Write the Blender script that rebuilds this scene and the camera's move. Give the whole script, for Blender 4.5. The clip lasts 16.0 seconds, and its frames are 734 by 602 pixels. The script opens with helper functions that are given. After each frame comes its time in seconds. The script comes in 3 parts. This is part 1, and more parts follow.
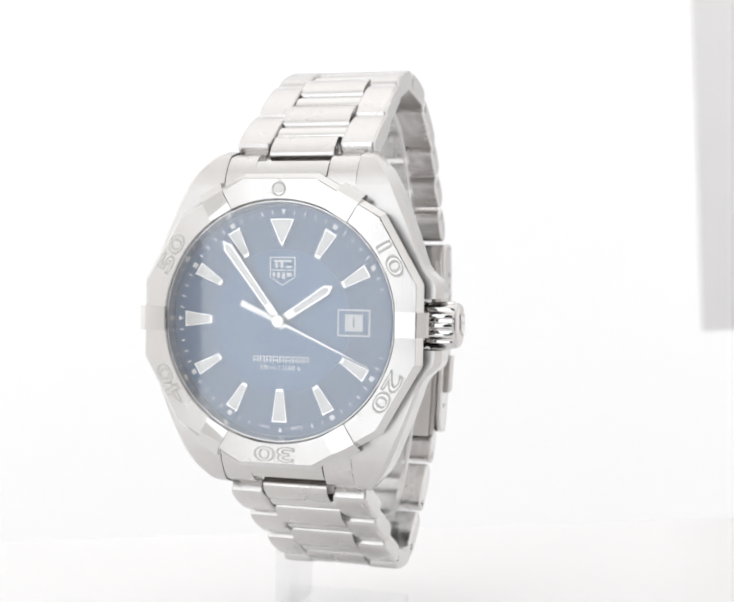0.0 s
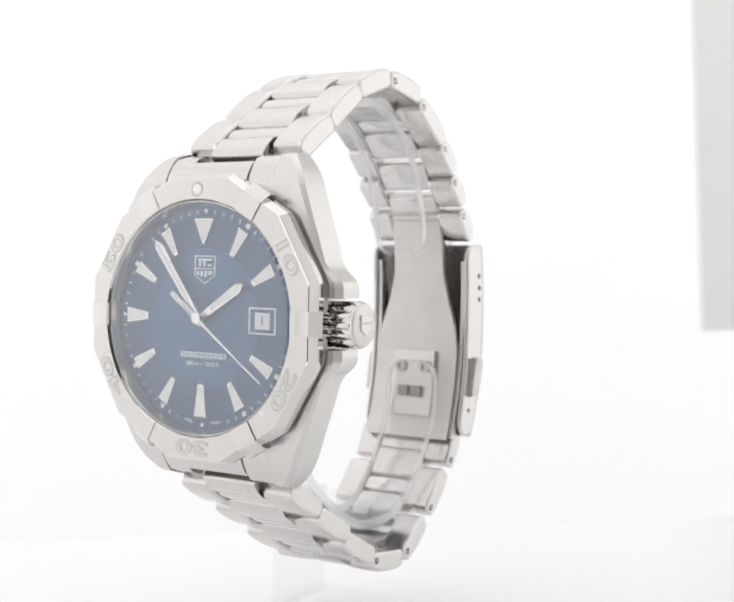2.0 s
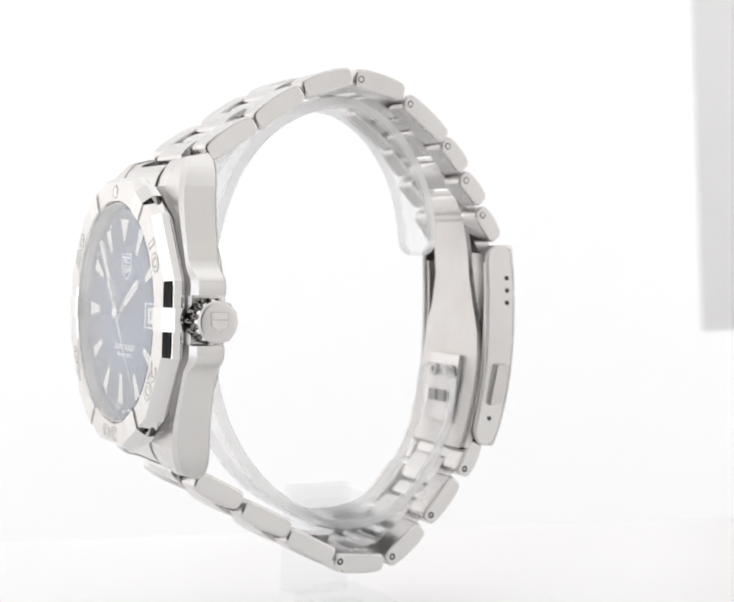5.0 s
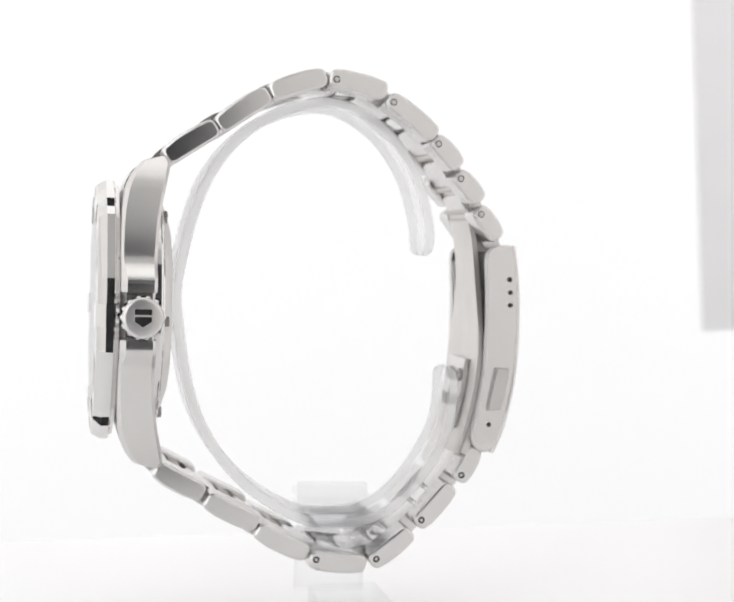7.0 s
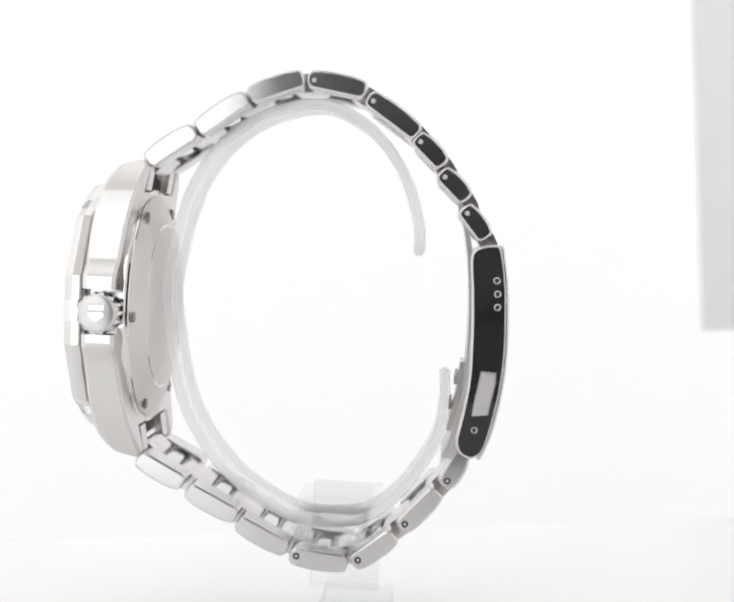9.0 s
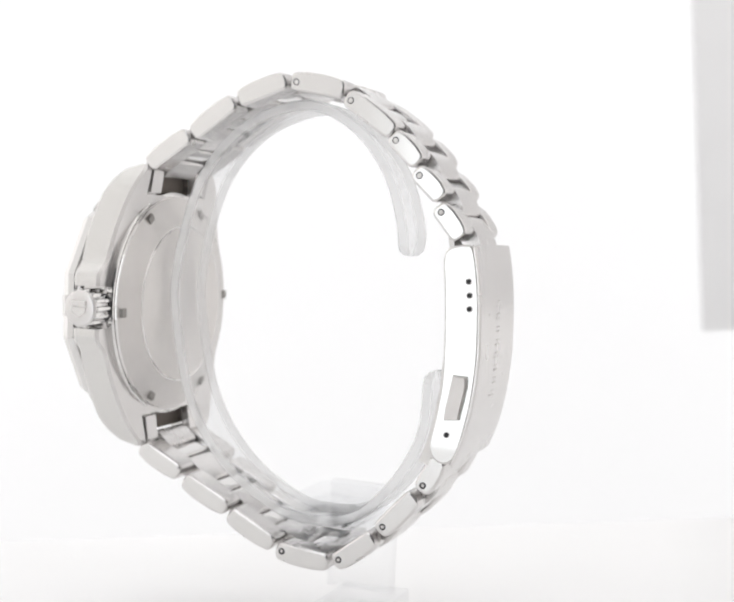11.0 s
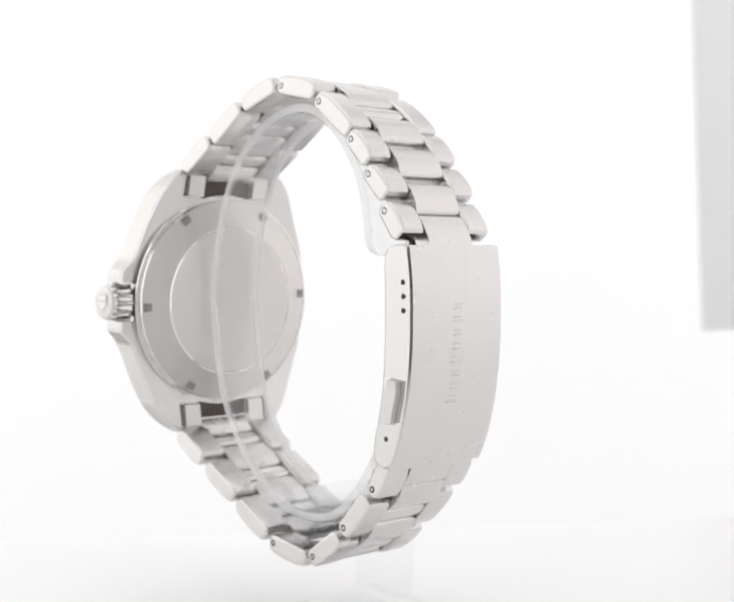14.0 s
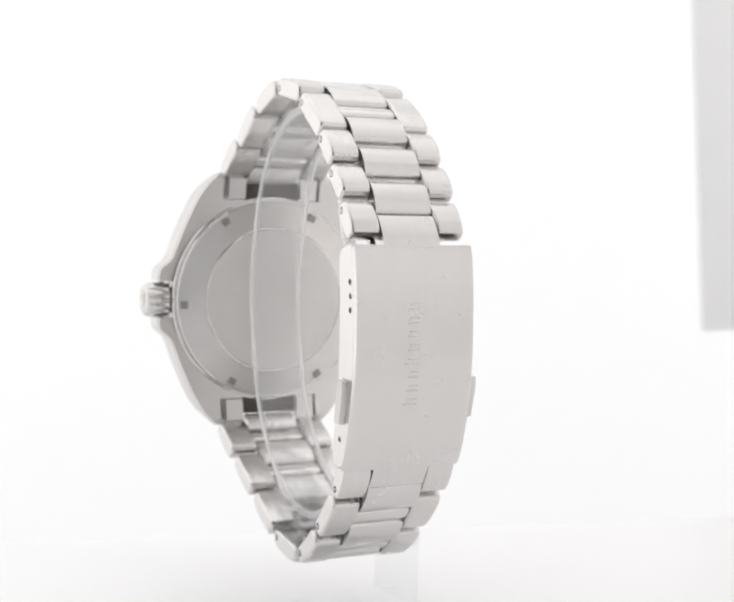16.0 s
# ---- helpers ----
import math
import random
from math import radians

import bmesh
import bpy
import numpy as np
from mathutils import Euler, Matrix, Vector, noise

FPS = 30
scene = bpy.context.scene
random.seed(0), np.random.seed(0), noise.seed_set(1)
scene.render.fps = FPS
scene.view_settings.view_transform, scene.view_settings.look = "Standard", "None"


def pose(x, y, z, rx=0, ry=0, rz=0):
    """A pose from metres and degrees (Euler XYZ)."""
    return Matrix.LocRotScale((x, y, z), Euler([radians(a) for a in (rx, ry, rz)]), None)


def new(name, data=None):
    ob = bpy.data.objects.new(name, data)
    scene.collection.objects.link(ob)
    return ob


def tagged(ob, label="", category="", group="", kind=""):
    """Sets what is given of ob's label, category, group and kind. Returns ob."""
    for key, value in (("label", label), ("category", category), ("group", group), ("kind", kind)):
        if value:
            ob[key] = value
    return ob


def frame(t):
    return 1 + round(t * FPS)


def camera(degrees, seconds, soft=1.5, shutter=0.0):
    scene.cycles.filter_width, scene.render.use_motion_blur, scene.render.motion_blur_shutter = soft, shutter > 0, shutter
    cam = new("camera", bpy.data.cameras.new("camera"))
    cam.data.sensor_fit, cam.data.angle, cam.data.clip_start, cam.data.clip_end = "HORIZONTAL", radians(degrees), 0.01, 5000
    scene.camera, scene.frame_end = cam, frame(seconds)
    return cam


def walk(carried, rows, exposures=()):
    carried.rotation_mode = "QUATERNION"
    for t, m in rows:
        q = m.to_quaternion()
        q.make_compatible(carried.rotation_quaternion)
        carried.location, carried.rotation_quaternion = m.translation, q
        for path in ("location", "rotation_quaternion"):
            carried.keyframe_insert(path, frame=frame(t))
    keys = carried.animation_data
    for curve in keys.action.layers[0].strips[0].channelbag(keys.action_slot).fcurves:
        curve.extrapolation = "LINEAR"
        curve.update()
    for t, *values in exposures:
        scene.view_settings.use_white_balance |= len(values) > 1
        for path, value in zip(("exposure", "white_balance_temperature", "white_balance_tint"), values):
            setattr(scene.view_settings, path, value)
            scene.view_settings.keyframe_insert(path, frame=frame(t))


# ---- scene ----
K = 0.001  # one millimetre
EXPO, TOP_LIGHT, SIDE_LIGHT, BACK_LIGHT, FRONT_LIGHT, LAMP_LIGHT = 0.28, 1.12, 0.86, 0.46, 0.75, 1.15  # exposure in stops, glow of the tent walls

# camera: fixed on its tripod, looking slightly down at the turntable
cam = camera(32.705, 16.0, soft=2.0)
EYE = Vector((0, -0.2204, 0))
RIGHT = Vector((0.99988937, -0.01060924, 0.01042527))
UP = Vector((-0.00991432, 0.04712433, 0.99883983))
FORWARD = Vector((0.01108821, 0.99883269, -0.04701393))
STILL = Matrix((RIGHT, UP, -FORWARD)).transposed().to_4x4()
STILL.translation = EYE
walk(cam, [(0.0, STILL), (16.0, STILL)], exposures=[(0.0, EXPO), (16.0, EXPO)])
cam.data.dof.use_dof = True
cam.data.dof.focus_distance = 0.180
cam.data.dof.aperture_fstop = 44.0

# the turntable carries watch and stand about the vertical axis through the origin
CENTRE = Vector((0.00787497, -0.04218395, -0.01145178))
YAW, LEAN = 7.416, -2.184


def turned(t):
    return -92.84 - 8.7614 * (t - 8) - 0.0072 * (t - 8) ** 2 + 0.00142 * (t - 8) ** 3


def watch_pose(t):
    return pose(0, 0, 0, 0, 0, turned(t)) @ Matrix.Translation(CENTRE) @ pose(0, 0, 0, 0, 0, YAW) @ pose(0, 0, 0, LEAN)


def stand_pose(t):
    return pose(0, 0, 0, 0, 0, turned(t)) @ Matrix.Translation(CENTRE) @ pose(0, 0, 0, 0, 0, YAW)


# ---- world and large lights ----
world = bpy.data.worlds.new("world")
scene.world = world
world.use_nodes = True
world.node_tree.nodes["Background"].inputs[0].default_value = (0.9, 0.93, 1, 1)
world.node_tree.nodes["Background"].inputs[1].default_value = 0.05


# ---- materials ----
def shader(name):
    m = bpy.data.materials.new(name)
    m.use_nodes = True
    return m, m.node_tree.nodes, m.node_tree.links, m.node_tree.nodes["Principled BSDF"]


def steel(name, colour, rough, grain=0.0, scale=(60, 3000, 3000), bump=0.0):
    m, n, l, b = shader(name)
    b.inputs["Metallic"].default_value = 1
    co = n.new("ShaderNodeTexCoord")
    mp = n.new("ShaderNodeMapping")
    mp.inputs["Scale"].default_value = scale
    fine = n.new("ShaderNodeTexNoise")
    fine.inputs["Scale"].default_value = 1
    fine.inputs["Detail"].default_value = 3
    broad = n.new("ShaderNodeTexNoise")
    broad.inputs["Scale"].default_value = 260
    broad.inputs["Detail"].default_value = 4
    l.new(co.outputs["Object"], mp.inputs[0])
    l.new(mp.outputs[0], fine.inputs["Vector"])
    l.new(co.outputs["Object"], broad.inputs["Vector"])
    mix = n.new("ShaderNodeMixRGB")
    mix.inputs[1].default_value = (*[c * (1 - grain) for c in colour], 1)
    mix.inputs[2].default_value = (*[min(1, c * (1 + grain * 0.6)) for c in colour], 1)
    l.new(fine.outputs[0], mix.inputs[0])
    l.new(mix.outputs[0], b.inputs["Base Color"])
    ro = n.new("ShaderNodeMapRange")
    ro.inputs[3].default_value = rough * 0.8
    ro.inputs[4].default_value = rough * 1.25
    l.new(broad.outputs[0], ro.inputs[0])
    l.new(ro.outputs[0], b.inputs["Roughness"])
    if bump:
        bu = n.new("ShaderNodeBump")
        bu.inputs["Strength"].default_value = bump
        bu.inputs["Distance"].default_value = 0.00002
        l.new(fine.outputs[0], bu.inputs["Height"])
        l.new(bu.outputs[0], b.inputs["Normal"])
    return m


def paint(name, colour, rough=0.5, metal=0.0, vary=0.06, size=120.0, emit=0.0):
    m, n, l, b = shader(name)
    b.inputs["Roughness"].default_value = rough
    b.inputs["Metallic"].default_value = metal
    no = n.new("ShaderNodeTexNoise")
    no.inputs["Scale"].default_value = size
    no.inputs["Detail"].default_value = 5
    co = n.new("ShaderNodeTexCoord")
    l.new(co.outputs["Object"], no.inputs["Vector"])
    mix = n.new("ShaderNodeMixRGB")
    mix.inputs[1].default_value = (*[c * (1 - vary) for c in colour], 1)
    mix.inputs[2].default_value = (*[min(1, c * (1 + vary)) for c in colour], 1)
    l.new(no.outputs[0], mix.inputs[0])
    l.new(mix.outputs[0], b.inputs["Base Color"])
    if emit:
        b.inputs["Emission Color"].default_value = (1.0, 0.985, 0.97, 1)
        b.inputs["Emission Strength"].default_value = emit
    return m


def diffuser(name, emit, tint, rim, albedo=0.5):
    """Fabric that emits as if lit from outside by a lamp: brightest at its middle, falling off to its rim."""
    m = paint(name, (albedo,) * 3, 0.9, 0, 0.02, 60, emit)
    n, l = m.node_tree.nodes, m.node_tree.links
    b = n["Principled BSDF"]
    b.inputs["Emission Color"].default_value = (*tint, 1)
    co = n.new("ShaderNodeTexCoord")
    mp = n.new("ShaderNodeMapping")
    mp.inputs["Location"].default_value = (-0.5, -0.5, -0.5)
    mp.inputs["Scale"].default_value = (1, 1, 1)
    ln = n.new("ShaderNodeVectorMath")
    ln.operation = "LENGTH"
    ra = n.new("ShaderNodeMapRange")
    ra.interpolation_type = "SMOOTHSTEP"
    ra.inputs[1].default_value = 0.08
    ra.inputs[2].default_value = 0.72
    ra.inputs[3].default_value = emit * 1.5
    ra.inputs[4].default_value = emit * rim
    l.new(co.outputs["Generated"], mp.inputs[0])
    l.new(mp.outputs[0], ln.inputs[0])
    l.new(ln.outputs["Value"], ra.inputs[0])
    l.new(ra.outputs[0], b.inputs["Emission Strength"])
    return m


STEEL = (0.682, 0.665, 0.656)
BRUSHED = steel("brushed_steel", STEEL, 0.25, 0.06, (4200, 70, 70), 0.22)
SATIN = steel("satin_steel", STEEL, 0.33, 0.05, (400, 400, 400))
POLISHED = steel("polished_steel", (0.69, 0.68, 0.67), 0.05, 0.02, (300, 300, 300))
ENGRAVED = steel("engraved_steel", (0.55, 0.535, 0.52), 0.5, 0.05, (900, 900, 900))
GROOVE = steel("dull_groove_steel", (0.57, 0.56, 0.545), 0.5, 0.05, (900, 900, 900))
FAINT = steel("lightly_engraved_steel", (0.63, 0.615, 0.605), 0.36, 0.05, (900, 900, 900))
BLASTED = steel("matt_blade_steel", (0.68, 0.66, 0.645), 0.48, 0.05, (300, 300, 300))
# near-black steel: shade of the end-link gap put into the colour
RECESS_SHADE = steel("shaded_recess_steel", (0.16, 0.14, 0.125), 0.6, 0.2, (500, 500, 500))
# darker grey steel: the shade inside cut slots, held in the colour
SLOT_SHADE = steel("shaded_slot_steel", (0.36, 0.345, 0.33), 0.55, 0.1, (500, 500, 500))
LINK_SIDE = steel("polished_link_side", (0.69, 0.68, 0.67), 0.15, 0.03, (300, 300, 300))
RIDER = steel("polished_rider_steel", (0.67, 0.66, 0.645), 0.22, 0.02, (300, 300, 300))
SILVER = steel("silvered_hand", (0.82, 0.82, 0.82), 0.16, 0.02, (300, 300, 300))
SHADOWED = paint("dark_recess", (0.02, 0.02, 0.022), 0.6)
LUME = paint("luminous_white", (0.93, 0.935, 0.92), 0.5, 0, 0.03, 900)
PRINT = paint("white_print", (0.84, 0.87, 0.90), 0.5, 0, 0.03, 900)
DATE_WHITE = paint("date_disc_white", (0.78, 0.80, 0.83), 0.5, 0, 0.02, 900)
BLACK_PRINT = paint("black_print", (0.03, 0.03, 0.035), 0.5)
DIAL_OUTER = paint("blue_sunray_outer", (0.034, 0.095, 0.205), 0.36, 0.55, 0.03, 90)
DIAL_INNER = paint("blue_sunray_inner", (0.046, 0.130, 0.272), 0.33, 0.55, 0.03, 90)
REHAUT = paint("blue_flange", (0.05, 0.11, 0.21), 0.35, 0.2)


def clear(name, tint, ior, rough=0.0):
    m, n, l, b = shader(name)
    n.remove(b)
    g = n.new("ShaderNodeBsdfGlass")
    g.inputs["Color"].default_value = (*tint, 1)
    g.inputs["IOR"].default_value = ior
    g.inputs["Roughness"].default_value = rough
    l.new(g.outputs[0], n["Material Output"].inputs[0])
    return m


def pane(name, gloss, frost=0.0, through_share=0.0, most=0.9, power=4.0):
    """Thin clear pane: straight-through glass whose gloss grows at grazing angles; frost is the share of white scatter,
    through_share how much of that scatter passes to the far side."""
    m, n, l, b = shader(name)
    n.remove(b)
    t = n.new("ShaderNodeBsdfTransparent")
    t.inputs[0].default_value = (0.994, 0.995, 0.997, 1)
    g = n.new("ShaderNodeBsdfGlossy")
    g.inputs["Roughness"].default_value = 0.01
    w = n.new("ShaderNodeLayerWeight")
    w.inputs["Blend"].default_value = 0.5
    p = n.new("ShaderNodeMath")
    p.operation = "POWER"
    p.inputs[1].default_value = power
    r = n.new("ShaderNodeMapRange")
    r.inputs[3].default_value = gloss
    r.inputs[4].default_value = most
    x = n.new("ShaderNodeMixShader")
    l.new(w.outputs["Facing"], p.inputs[0])
    l.new(p.outputs[0], r.inputs[0])
    l.new(r.outputs[0], x.inputs[0])
    l.new(t.outputs[0], x.inputs[1])
    l.new(g.outputs[0], x.inputs[2])
    last = x
    if frost:
        d = n.new("ShaderNodeBsdfDiffuse")
        d.inputs[0].default_value = (0.97, 0.97, 0.97, 1)
        last = n.new("ShaderNodeMixShader")
        last.inputs[0].default_value = frost
        l.new(x.outputs[0], last.inputs[1])
        tr = n.new("ShaderNodeBsdfTranslucent")
        tr.inputs[0].default_value = (0.98, 0.98, 0.98, 1)
        both = n.new("ShaderNodeMixShader")
        both.inputs[0].default_value = through_share
        l.new(d.outputs[0], both.inputs[1])
        l.new(tr.outputs[0], both.inputs[2])
        l.new(both.outputs[0], last.inputs[2])
    l.new(last.outputs[0], n["Material Output"].inputs[0])
    return m


ACRYLIC = clear("clear_acrylic", (0.985, 0.985, 0.99), 1.49)
SHEET = pane("thin_clear_acrylic", 0.06, 0, 0, 0.8)
ARM = pane("cloudy_acrylic_sheet", 0.02, 0.015, 0.7, 0.3)
# white scatter on the ring's faces stands in for their reflections
RING_SHEEN = pane("sheen_acrylic_ring", 0.03, 0.09, 0.5, 0.3, 2.5)
# sawn and broken edges whitened in place of light piped through acrylic
SAWN = pane("whitened_sawn_edge", 0.04, 0.55, 0.4, 0.45, 1.5)
RIDGE = pane("whitened_broken_edge", 0.05, 0.3, 0.4, 0.7, 2.0)
SAPPHIRE = pane("sapphire_crystal", 0.14)
TABLE = paint("white_table", (0.90, 0.90, 0.905), 0.3, 0, 0.015, 30)
FABRIC = paint("white_tent_fabric", (0.5, 0.5, 0.5), 0.9, 0, 0.02, 60)
GLOW_TOP = diffuser("lit_diffuser_top", TOP_LIGHT, (1.0, 0.99, 0.98), 0.45)
GLOW_LEFT = diffuser("lit_diffuser_left", SIDE_LIGHT * 1.35, (1.0, 0.975, 0.96), 0.42)
GLOW_SIDE = diffuser("lit_diffuser_side", SIDE_LIGHT * 1.12, (1.0, 0.975, 0.96), 0.42)
GLOW_BACK = paint("lit_backdrop", (0.5, 0.5, 0.5), 0.9, 0, 0.01, 60, BACK_LIGHT)
GLOW_BACK.node_tree.nodes["Principled BSDF"].inputs["Emission Color"].default_value = (0.985, 0.985, 1.0, 1)
GLOW_FRONT = diffuser("lit_front_fabric", FRONT_LIGHT, (1.0, 0.975, 0.955), 0.42)
GLOW_FRONT_RIGHT = diffuser("lit_front_fabric_right", FRONT_LIGHT * 0.8, (1.0, 0.97, 0.945), 0.42)
# glow of an added flap that brightens the upper case flank
GLOW_FLAP = diffuser("added_flap_glow", 0.48, (1.0, 0.97, 0.945), 0.6)
GLOW_LAMP = paint("lit_lamp_diffuser", (0.45, 0.45, 0.45), 0.8, 0, 0.02, 60, LAMP_LIGHT)
GLOW_LAMP.node_tree.nodes["Principled BSDF"].inputs["Emission Color"].default_value = (0.94, 0.975, 1.0, 1)
ROOM = paint("dark_room", (0.48, 0.49, 0.52), 0.9, 0, 0.1, 4)
GREY_BOARD = paint("grey_board", (0.86, 0.86, 0.87), 0.7, 0, 0.02, 40)
BLACK = paint("black_lens_barrel", (0.012, 0.012, 0.014), 0.5)


# ---- mesh helpers ----
def part(name, bm, material, parent=None, label="", smooth=None):
    me = bpy.data.meshes.new(name)
    bmesh.ops.recalc_face_normals(bm, faces=bm.faces[:])
    if smooth:
        lim = radians(smooth)
        for f in bm.faces:
            f.smooth = True
        for e in bm.edges:
            e.smooth = len(e.link_faces) == 2 and e.calc_face_angle(0) < lim
    bm.to_mesh(me)
    bm.free()
    me.materials.append(material)
    ob = new(name, me)
    if parent:
        ob.parent = parent
    if label:
        tagged(ob, label)
    return ob


def bevel(bm, width, segments=2, angle=25):
    edges = [e for e in bm.edges if len(e.link_faces) == 2 and e.calc_face_angle(0) > radians(angle)]
    bmesh.ops.bevel(bm, geom=edges, offset=width * K, segments=segments, profile=0.6, affect="EDGES", clamp_overlap=True)
    return bm


def box(x0, x1, y0, y1, z0, z1, bm=None):
    bm = bm or bmesh.new()
    v = [bm.verts.new((x * K, y * K, z * K)) for x in (x0, x1) for y in (y0, y1) for z in (z0, z1)]
    for q in ((0, 1, 3, 2), (4, 6, 7, 5), (0, 4, 5, 1), (2, 3, 7, 6), (0, 2, 6, 4), (1, 5, 7, 3)):
        bm.faces.new([v[i] for i in q])
    return bm


def prism(points, lo, hi, axis="x", bm=None):
    """A polygon of two-dimensional points, drawn out along an axis from lo to hi (mm)."""
    bm = bm or bmesh.new()

    def at(p, d):
        a, b = p
        return {"x": (d, a, b), "y": (a, d, b), "z": (a, b, d)}[axis]

    rings = [[bm.verts.new(Vector(at(p, d)) * K) for p in points] for d in (lo, hi)]
    n = len(points)
    for i in range(n):
        bm.faces.new((rings[0][i], rings[0][(i + 1) % n], rings[1][(i + 1) % n], rings[1][i]))
    bm.faces.new(rings[0][::-1])
    bm.faces.new(rings[1])
    return bm


def lathe(profile, steps=96, axis="y", bm=None, start=0.0, closed=False):
    """Spins (radius, height) pairs about an axis."""
    bm = bm or bmesh.new()
    rings = []
    for r, h in profile:
        ring = []
        for i in range(steps):
            a = start + 2 * math.pi * i / steps
            c, s = r * math.cos(a), r * math.sin(a)
            p = {"y": (c, h, s), "x": (h, c, s), "z": (c, s, h)}[axis]
            ring.append(bm.verts.new(Vector(p) * K))
        rings.append(ring)
    pairs = list(zip(rings, rings[1:])) + ([(rings[-1], rings[0])] if closed else [])
    for a, b in pairs:
        for i in range(steps):
            bm.faces.new((a[i], a[(i + 1) % steps], b[(i + 1) % steps], b[i]))
    if not closed:
        for ring in (rings[0], rings[-1]):
            bm.faces.new(ring)
    return bm


def moved(bm, m):
    bmesh.ops.transform(bm, matrix=m, verts=bm.verts[:])
    return bm


def turn_y(deg):
    """Clockwise as the dial is read, from 12 o'clock."""
    return Matrix.Rotation(radians(deg), 4, "Y")


def lettering(body, size, depth, width=1.0, bold=0.0):
    """Built-in lettering as a bmesh in the plane of the dial, centred, standing up along -y."""
    cu = bpy.data.curves.new("lettering", "FONT")
    cu.body, cu.size, cu.align_x, cu.align_y = body, size * K, "CENTER", "CENTER"
    cu.extrude, cu.offset, cu.resolution_u = depth * K / 2, bold * K, 3
    ob = bpy.data.objects.new("lettering", cu)
    me = bpy.data.meshes.new_from_object(ob)
    bm = bmesh.new()
    bm.from_mesh(me)
    bpy.data.objects.remove(ob)
    bpy.data.curves.remove(cu)
    bpy.data.meshes.remove(me)
    return moved(bm, Matrix.Rotation(radians(90), 4, "X") @ Matrix.Diagonal((width, 1, 1, 1)))


def arc(points, closed=False, steps=6):
    """A smooth curve through two-dimensional points."""
    out, n = [], len(points)
    for i in range(n if closed else n - 1):
        p = [points[(i + k) % n] if closed else points[min(max(i + k, 0), n - 1)] for k in (-1, 0, 1, 2)]
        for s in range(steps):
            u = s / steps
            out.append(tuple(0.5 * (2 * p[1][c] + (p[2][c] - p[0][c]) * u + (2 * p[0][c] - 5 * p[1][c] + 4 * p[2][c] - p[3][c]) * u * u
                                    + (3 * p[1][c] - p[0][c] - 3 * p[2][c] + p[3][c]) * u ** 3) for c in (0, 1)))
    if not closed:
        out.append(points[-1])
    return out


def ribbon(line, thick, x0, x1):
    """A strip of even thickness along a curve in the plane y, z, from x0 to x1."""
    inner, outer = [], []
    for i, p in enumerate(line):
        a, b = Vector(line[max(i - 1, 0)]), Vector(line[min(i + 1, len(line) - 1)])
        d = (b - a).normalized()
        nrm = Vector((-d.y, d.x)) * thick / 2
        inner.append(tuple(Vector(p) - nrm))
        outer.append(tuple(Vector(p) + nrm))
    bm = bmesh.new()
    rows = [[bm.verts.new((x * K, q[0] * K, q[1] * K)) for x in (x0, x1) for q in (a, b)] for a, b in zip(inner, outer)]
    for r, s in zip(rows, rows[1:]):
        for i, j in ((0, 1), (1, 3), (3, 2), (2, 0)):
            bm.faces.new((r[i], r[j], s[j], s[i]))
    for r in (rows[0], rows[-1]):
        bm.faces.new((r[0], r[1], r[3], r[2]))
    return bm


# ---- the photo tent ----
FLOOR = -0.0668


def slab(name, x0, x1, y0, y1, z0, z1, material, label):
    ob = part(name, box(x0 / K, x1 / K, y0 / K, y1 / K, z0 / K, z1 / K), material)
    return tagged(ob, label, "wall" if "wall" in name else name.split("_")[0], kind="structure")


def table_top():
    edge = [(-0.49, -0.027), (-0.079, 0.0530), (0.0950, 0.0840), (0.49, 0.152), (0.49, -0.178), (-0.49, -0.178)]
    bm = prism([(a / K, b / K) for a, b in edge], FLOOR / K - 6, FLOOR / K, "z")
    bevel(bm, 1.2, 3)
    tagged(part("table_top", bm, TABLE), "smooth white table top under the stand", "table", kind="structure")


table_top()
slab("floor", -0.9, 0.9, -0.26, 0.9, -0.365, -0.355, FABRIC, "white fabric sweep below the table")
slab("backdrop", -0.9, 0.9, 0.70, 0.71, -0.355, 0.60, GLOW_BACK, "bright white backlit fabric backdrop")
slab("wall_left", -0.51, -0.50, -0.26, 0.70, -0.355, 0.60, GLOW_LEFT, "white translucent diffuser wall lit from outside")
slab("wall_right", 0.50, 0.51, -0.26, 0.70, -0.355, 0.60, GLOW_SIDE, "white translucent diffuser wall lit from outside")
slab("ceiling", -0.51, 0.51, -0.26, 0.70, 0.60, 0.61, GLOW_TOP, "white translucent diffuser ceiling lit from above")


for name, x0, x1, fabric in (("left", -0.51, -0.207, GLOW_FRONT), ("right", 0.078, 0.51, GLOW_FRONT_RIGHT)):
    slab("wall_front_" + name, x0, x1, -0.268, -0.262, -0.365, 0.61, fabric, "white translucent tent front beside the open slit")
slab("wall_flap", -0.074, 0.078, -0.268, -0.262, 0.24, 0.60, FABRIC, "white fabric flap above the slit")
# unseen glowing panel, added for the case flank to reflect
slab("wall_flap_lit", -0.207, -0.074, -0.268, -0.262, 0.324, 0.60, GLOW_FLAP, "unseen glowing white flap added above the lamp")
slab("room_wall_back", -0.9, 0.9, -1.31, -1.30, -0.4, 1.0, ROOM, "dark wall of the room behind the camera")
